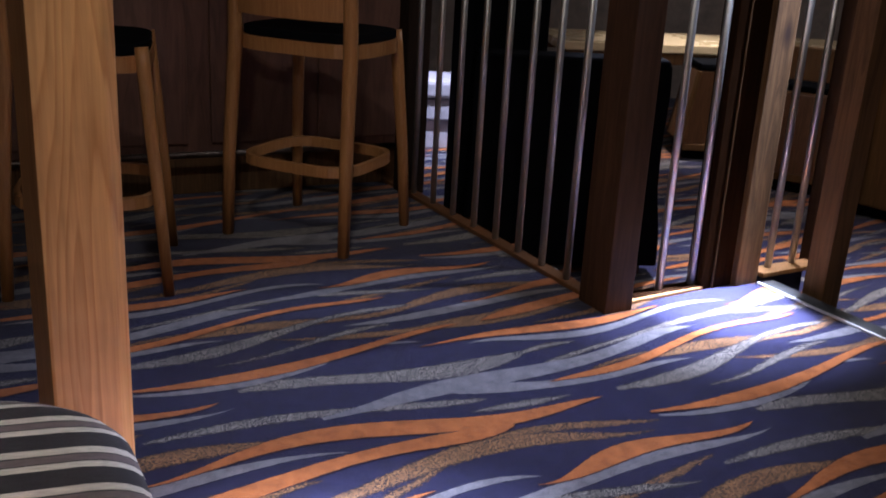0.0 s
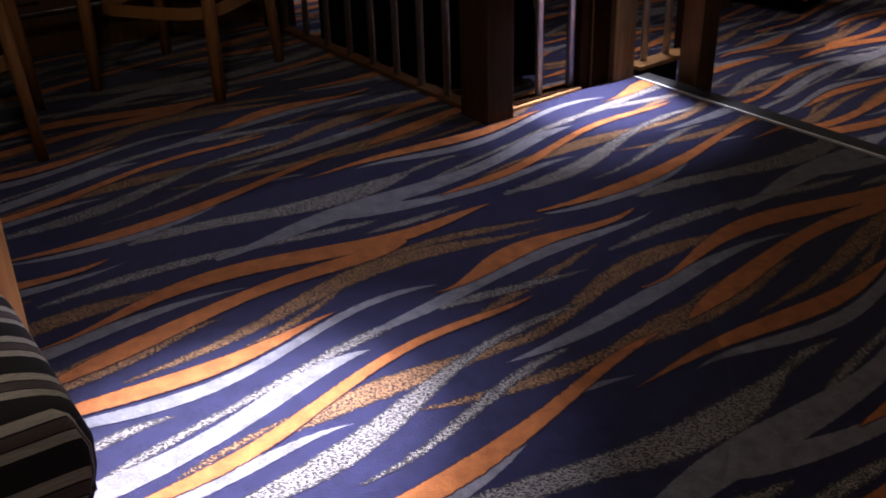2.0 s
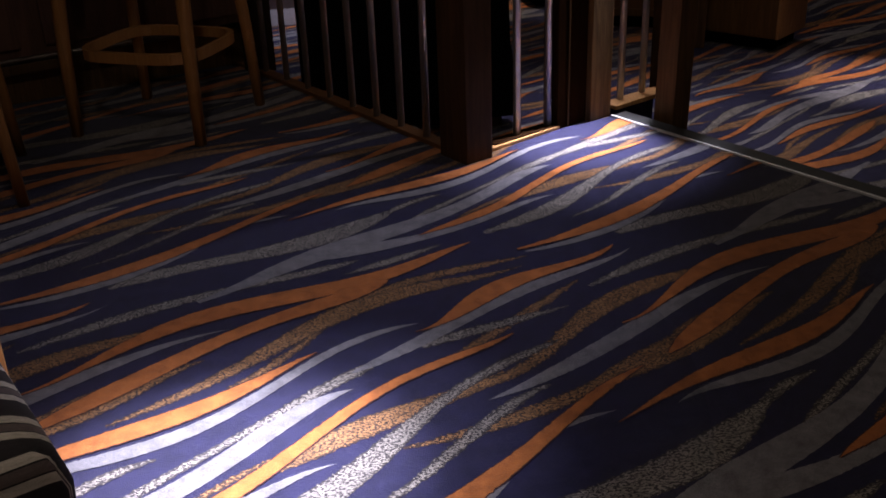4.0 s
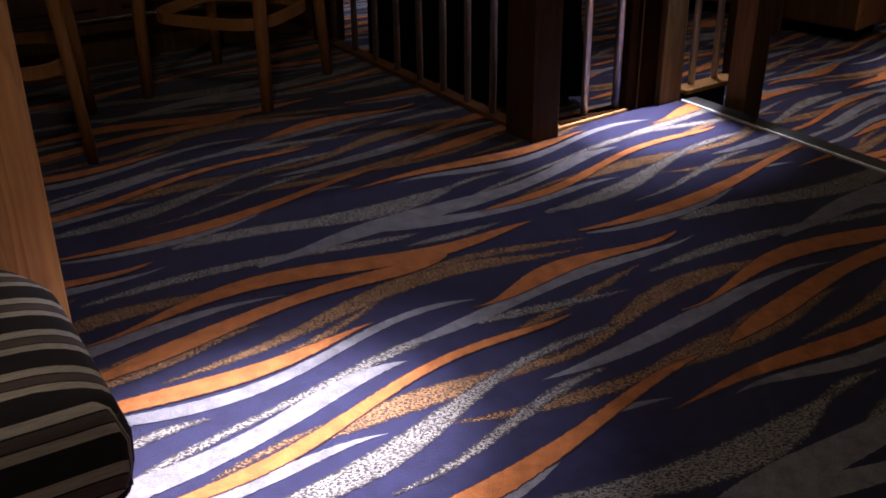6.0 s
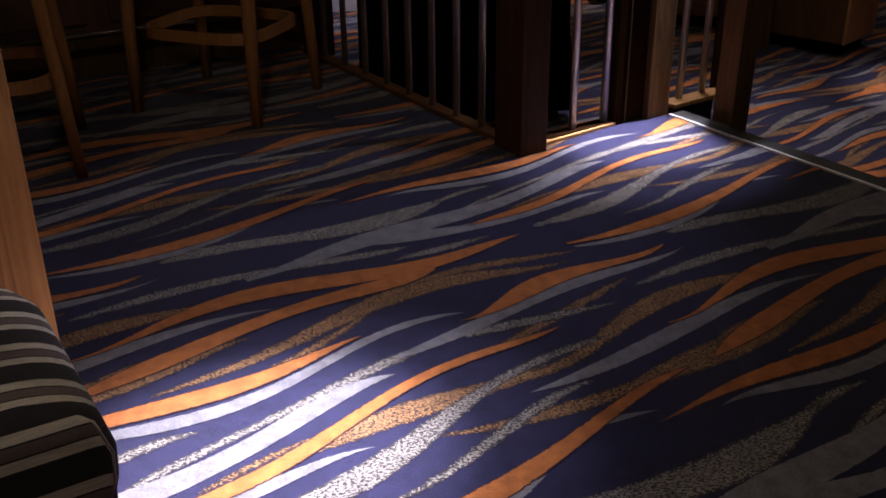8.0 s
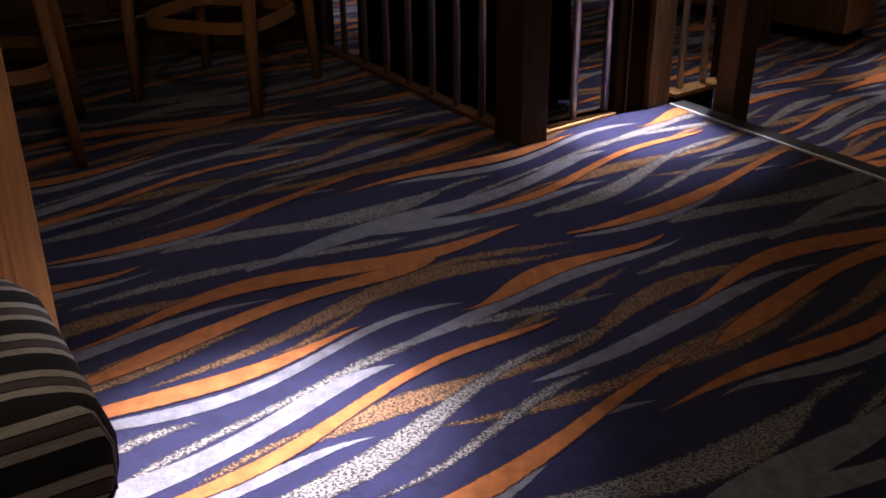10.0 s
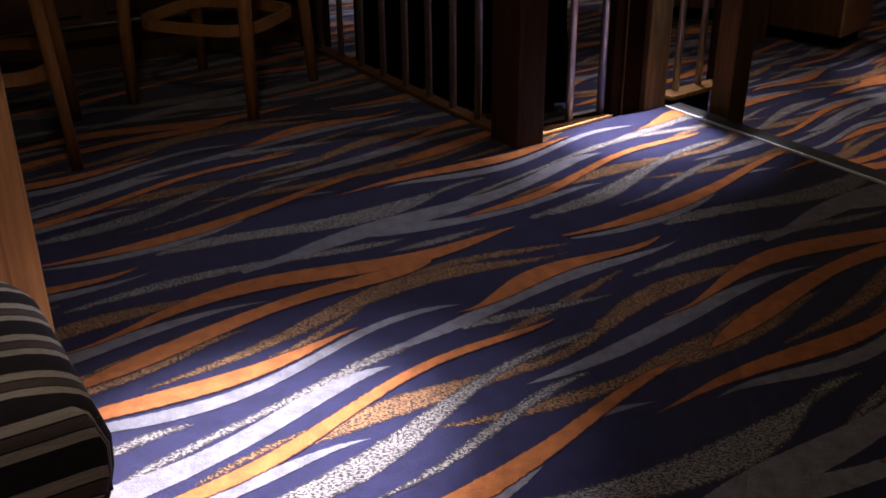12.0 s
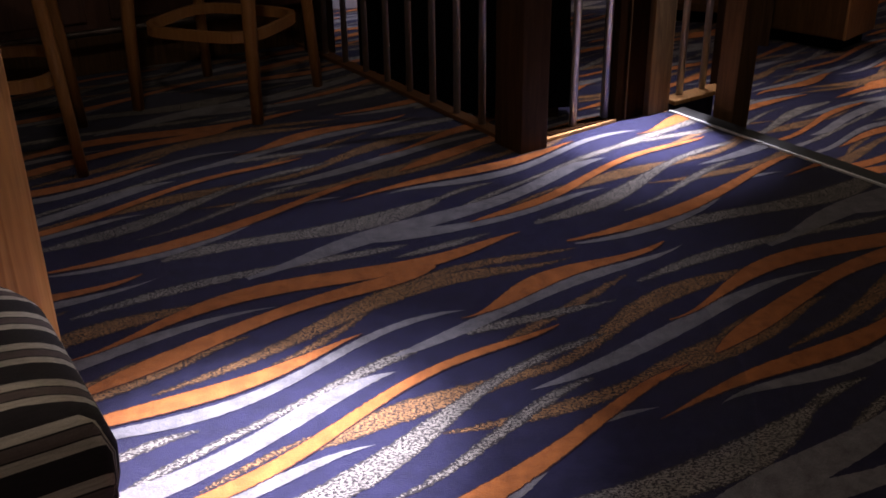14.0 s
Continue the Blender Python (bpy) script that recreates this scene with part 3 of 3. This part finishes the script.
# end panel of a partition beside the cabinet
slab = part("partition", block(pose(2.157, 5.610, LOW, 0, 0, -20.5), (0.22, 0.06, 1.75)), M_MIDWOOD, None, "brown timber end panel of a partition", 0.004)
tagged(slab, "", "partition")


def cabinet():
    c = thing("cabinet", pose(2.588, 5.323, LOW, 0, 0, 132), "brown wooden cabinet with a recessed base blackened as toe shadow", "cabinet")
    part("carcass", block(pose(0.31, -0.19, 0.075), (0.62, 0.38, 1.0)), M_CABINET, c, "", 0.012)
    # lit end put into the colour: paler board over the carcass's end face
    part("lit_end", block(pose(0.004, -0.19, 0.076), (0.016, 0.384, 1.0)), M_PINE, c, "end face, paler where light falls", 0.004)
    # toe kick is black to stand for the shadow under the carcass
    part("toe_kick", block(pose(0.33, -0.21, 0.0), (0.56, 0.30, 0.075)), M_BLACK, c)
    part("top", block(pose(0.31, -0.19, 1.076), (0.66, 0.42, 0.03)), M_MIDWOOD, c, "", 0.006)


cabinet()


def far_bench():
    b = thing("low_bench", pose(-0.24, 6.98, LOW, 0, 0, 3), "low pale lilac upholstered bench under a spotlight", "bench")
    part("seat", block(pose(0, 0, 0.35), (0.9, 0.45, 0.12)), M_PALE, b, "", 0.025)
    part("front_rail", block(pose(0, 0.01, 0.20), (0.88, 0.42, 0.145)), M_PALE, b, "", 0.012)
    part("base", block(pose(0, 0.02, 0.0), (0.86, 0.38, 0.195)), M_PALE, b, "", 0.006)


far_bench()

# ---- carpet pattern: tapered brush strokes woven in a half-drop repeat ----
ORANGE, GREY, ORANGE_FLECK, GREY_FLECK = M_ORANGE, M_GREY, M_ORANGE_FLECK, M_GREY_FLECK
LIFT = {ORANGE_FLECK: 0.0005, GREY_FLECK: 0.001, GREY: 0.0015, M_MAROON: 0.002, ORANGE: 0.0025}
REPEAT_A, REPEAT_B = Vector((1.290, 0.062)), Vector((0.617, -1.083))
MOTIF = []


def stroke(mat, *keys):
    """One stroke of the repeat: a smooth curve through keys of x, y and width, pointed or blunt at its ends."""
    MOTIF.append((mat, np.array(keys)))
    if mat == ORANGE:      # orange strokes carry a thin maroon edging
        MOTIF.append((M_MAROON, np.array(keys) + np.array((0, 0, 0.007))))


stroke(GREY, (-0.997, 0.980, 0.017), (-0.782, 1.107, 0.031), (-0.662, 1.366, 0.278), (-0.257, 1.211, -0.140), (-0.230, 1.614, 0.165), (0.017, 1.689, -0.000))
stroke(GREY, (-0.745, 1.163, 0.020), (-0.587, 1.191, 0.148), (-0.454, 1.228, -0.041), (-0.260, 1.258, 0.073), (-0.187, 1.416, 0.040), (-0.026, 1.453, 0.000))
stroke(GREY_FLECK, (-0.547, 2.241, 0.011), (-0.403, 2.337, 0.157), (-0.235, 2.359, -0.111), (-0.051, 2.367, 0.243), (0.082, 2.491, 0.069), (0.204, 2.606, -0.000))
stroke(GREY_FLECK, (-0.697, 1.965, 0.010), (-0.556, 2.056, 0.035), (-0.419, 2.135, 0.114), (-0.251, 2.196, -0.070), (-0.089, 2.210, 0.099), (0.063, 2.279, -0.000))
stroke(GREY_FLECK, (0.025, 2.205, 0.000), (0.111, 2.242, 0.045), (0.195, 2.282, 0.041), (0.277, 2.327, 0.000))
stroke(ORANGE, (-0.673, 1.781, 0.004), (-0.447, 1.854, 0.005), (-0.417, 2.295, 0.150), (0.037, 1.961, 0.043), (0.137, 2.213, 0.090), (0.357, 2.326, 0.000))
stroke(ORANGE, (-0.614, 1.640, 0.007), (-0.486, 1.772, 0.117), (-0.318, 1.835, 0.048), (-0.241, 2.063, -0.018), (-0.006, 2.017, 0.128), (0.120, 2.156, 0.023))
stroke(ORANGE_FLECK, (-0.595, 1.695, 0.003), (-0.553, 1.745, 0.019), (-0.495, 1.775, 0.018), (-0.442, 1.812, -0.000))
stroke(ORANGE_FLECK, (-0.459, 1.648, 0.000), (-0.267, 1.766, 0.060), (-0.097, 1.833, -0.025), (-0.020, 2.204, 0.192), (0.278, 2.055, 0.020), (0.461, 2.169, 0.001))
stroke(ORANGE_FLECK, (-0.236, 1.740, -0.000), (-0.155, 1.787, 0.028), (-0.098, 1.867, 0.030), (-0.039, 1.939, 0.003))
stroke(ORANGE_FLECK, (0.047, 2.060, 0.009), (0.171, 2.164, 0.041), (0.336, 2.176, 0.048), (0.485, 2.221, 0.000))
stroke(ORANGE, (0.165, 1.891, 0.000), (0.301, 1.923, 0.008), (0.327, 2.117, 0.208), (0.478, 2.119, -0.049), (0.622, 2.133, 0.067), (0.711, 2.236, 0.000))
stroke(GREY, (0.018, 1.749, 0.007), (0.166, 1.842, 0.085), (0.315, 1.931, 0.003), (0.410, 2.109, 0.089), (0.628, 2.083, 0.029), (0.753, 2.215, 0.000))
stroke(GREY_FLECK, (-0.452, 1.354, 0.015), (-0.358, 1.456, 0.029), (-0.236, 1.528, 0.022), (-0.140, 1.625, -0.021), (-0.035, 1.719, 0.080), (0.085, 1.788, 0.008))
stroke(GREY_FLECK, (0.172, 1.827, 0.016), (0.285, 1.878, 0.052), (0.406, 1.901, 0.028), (0.522, 1.945, -0.000))
stroke(ORANGE_FLECK, (0.199, 1.743, 0.006), (0.326, 1.850, 0.031), (0.455, 1.954, 0.048), (0.577, 2.068, 0.000))
stroke(ORANGE, (-0.788, 1.422, 0.000), (-0.642, 1.508, 0.016), (-0.516, 1.642, 0.072), (-0.293, 1.573, 0.083), (-0.194, 1.755, 0.041), (-0.052, 1.844, 0.000))
stroke(GREY, (-0.659, 1.463, -0.000), (-0.509, 1.584, 0.049), (-0.210, 1.475, 0.101), (-0.166, 1.751, -0.047), (-0.029, 1.899, 0.078), (0.178, 1.928, 0.000))
stroke(GREY_FLECK, (-0.527, 1.411, 0.012), (-0.473, 1.455, 0.030), (-0.419, 1.505, 0.031), (-0.350, 1.523, -0.000))
stroke(ORANGE, (-0.441, 1.250, -0.000), (-0.280, 1.360, 0.072), (-0.061, 1.373, 0.042), (-0.052, 1.768, -0.011), (0.210, 1.715, 0.065), (0.375, 1.846, 0.000))
stroke(ORANGE_FLECK, (-0.323, 1.346, 0.000), (-0.265, 1.398, 0.020), (-0.204, 1.447, 0.017), (-0.139, 1.490, 0.000))
stroke(ORANGE_FLECK, (-0.127, 1.446, 0.000), (-0.002, 1.572, 0.136), (0.180, 1.603, 0.013), (0.331, 1.688, 0.034))
stroke(ORANGE_FLECK, (0.293, 1.666, 0.026), (0.439, 1.714, 0.043), (0.497, 1.864, 0.010), (0.587, 1.977, 0.115), (0.750, 2.007, 0.073), (0.872, 2.074, 0.000))
stroke(GREY_FLECK, (-0.271, 1.230, 0.018), (-0.113, 1.323, 0.061), (0.088, 1.375, 0.173), (0.103, 1.653, -0.107), (0.300, 1.711, 0.093), (0.465, 1.800, 0.000))
stroke(GREY_FLECK, (-0.019, 1.288, 0.000), (0.148, 1.373, 0.019), (0.239, 1.551, 0.049), (0.406, 1.634, 0.007))
stroke(GREY, (0.276, 1.601, 0.000), (0.442, 1.668, 0.069), (0.589, 1.777, 0.050), (0.727, 1.884, 0.067), (0.868, 2.010, 0.029), (1.048, 2.043, 0.000))
stroke(ORANGE_FLECK, (0.096, 1.477, 0.000), (0.247, 1.501, 0.035), (0.391, 1.554, 0.058), (0.524, 1.631, 0.020))
stroke(ORANGE_FLECK, (0.474, 1.609, 0.022), (0.589, 1.654, 0.062), (0.675, 1.750, 0.149), (0.825, 1.738, 0.051), (0.889, 1.868, 0.034), (1.000, 1.921, 0.000))
stroke(ORANGE, (-0.206, 1.113, 0.009), (-0.019, 1.173, 0.021), (0.163, 1.279, 0.168), (0.317, 1.389, -0.065), (0.428, 1.575, 0.084), (0.608, 1.665, -0.000))
stroke(GREY, (-0.188, 1.097, 0.010), (-0.013, 1.127, 0.035), (0.143, 1.230, 0.060), (0.269, 1.351, 0.000))
stroke(GREY, (0.355, 1.461, 0.005), (0.399, 1.498, 0.026), (0.454, 1.513, 0.017), (0.509, 1.523, -0.000))

LOOSE = next(n for n, (mat, keys) in enumerate(MOTIF) if mat == GREY and keys[0, 0] == 0.018)


def spine(keys, steps):
    n, u = len(keys) - 1, np.linspace(0, 1, steps + 1)
    weights = np.stack([math.comb(n, i) * u ** i * (1 - u) ** (n - i) for i in range(n + 1)], 1)
    return weights @ keys


def inside(x, y):
    hit = False
    for (xa, ya), (xb, yb) in zip(EDGE, EDGE[1:] + EDGE[:1]):
        if (ya > y) != (yb > y) and x < (xb - xa) * (y - ya) / (yb - ya) + xa:
            hit = not hit
    return hit


def ribbon(mat, keys, step, flip, shift, z, keep):
    """Vertices and faces of a stroke, with tufted uneven edges."""
    reach = np.linalg.norm(np.diff(keys[:, :2], axis=0), axis=1).sum()
    c = spine(keys, max(10, int(reach / step)))
    d = np.gradient(c[:, :2], axis=0)
    d /= np.linalg.norm(d, axis=1)[:, None]
    nrm = np.stack([-d[:, 1], d[:, 0]], 1)
    rng = np.random.default_rng(int(abs(keys[0, 0]) * 1e4) + len(keys))
    flecked = mat in (ORANGE_FLECK, GREY_FLECK)
    ragged = 0.0016 if flecked else 0.0007
    half = np.maximum(c[:, 2] * 0.88, 0.001) / 2 + (0.003 if flecked else 0.0)
    up = c[:, :2] + nrm * (half + rng.normal(0, ragged, len(c)) * (half > 0.004))[:, None]
    lo = c[:, :2] - nrm * (half + rng.normal(0, ragged, len(c)) * (half > 0.004))[:, None]
    pts = np.stack([up, lo], 1).reshape(-1, 2)
    pts = shift + (-pts if flip else pts)
    across = [(float(h), k) for h in half for k in (1.0, 0.0)]
    faces = []
    for i in range(len(c) - 1):
        mid = pts[2 * i:2 * i + 4].mean(0)
        if keep(*mid):
            faces.append((2 * i, 2 * i + 1, 2 * i + 3, 2 * i + 2))
    return [(x, y, z) for x, y in pts], faces, across


def weave(name, verts, faces, across, mat):
    me = bpy.data.meshes.new(name)
    me.from_pydata(verts, [], faces)
    layer = me.uv_layers.new(name="UVMap")
    layer.data.foreach_set("uv", [a for face in faces for k in face for a in across[k]])
    me.materials.append(mat)
    return new(name, me)


def lay(owner, flip, origin, z, keep, near, steps):
    """Repeat the motif over a floor; strokes near the aisle are pieces of their own, the rest one mesh per colour."""
    rest = {}
    for i in range(-11, 12):
        for j in range(-12, 13):
            shift = np.array(REPEAT_A * i + REPEAT_B * j) * (-1 if flip else 1) + np.array(origin)
            for n, (mat, keys) in enumerate(MOTIF):
                mid = shift + (-1 if flip else 1) * keys[:, :2].mean(0)
                if not (X0 + 0.5 < mid[0] < X1 - 0.5 and Y0 + 0.5 < mid[1] < Y1 - 0.5):
                    continue
                if mat == GREY and (i, j) == (1, -1) and not flip and n == LOOSE:
                    mat = GREY_FLECK      # beside the railing this stroke is woven loose
                close = near(*mid)
                verts, faces, across = ribbon(mat, keys, steps[0] if close else steps[1], flip, shift, z + LIFT[mat] + 0.000004 * (n + 37 * ((i + 2 * j) % 3)), keep)
                if not faces:
                    continue
                if close:
                    weave("woven_stripe", verts, faces, across, mat).parent = owner
                else:
                    v, f, a = rest.setdefault(mat, ([], [], []))
                    k = len(v)
                    v += verts
                    a += across
                    f += [tuple(q + k for q in face) for face in faces]
    for mat, (v, f, a) in rest.items():
        ob = weave("woven_stripes", v, f, a, mat)
        ob.parent = owner
        tagged(ob, kind="stuff")


lay(platform, False, (0.0, 0.0), 0.0, inside, lambda x, y: -1.3 < x < 1.7 and 0.9 < y < 3.5, (0.006, 0.025))
lay(floor, True, (2.53 + 0.04, 4.51 + 2.37), LOW, lambda x, y: not inside(x, y), lambda x, y: False, (0.01, 0.02))
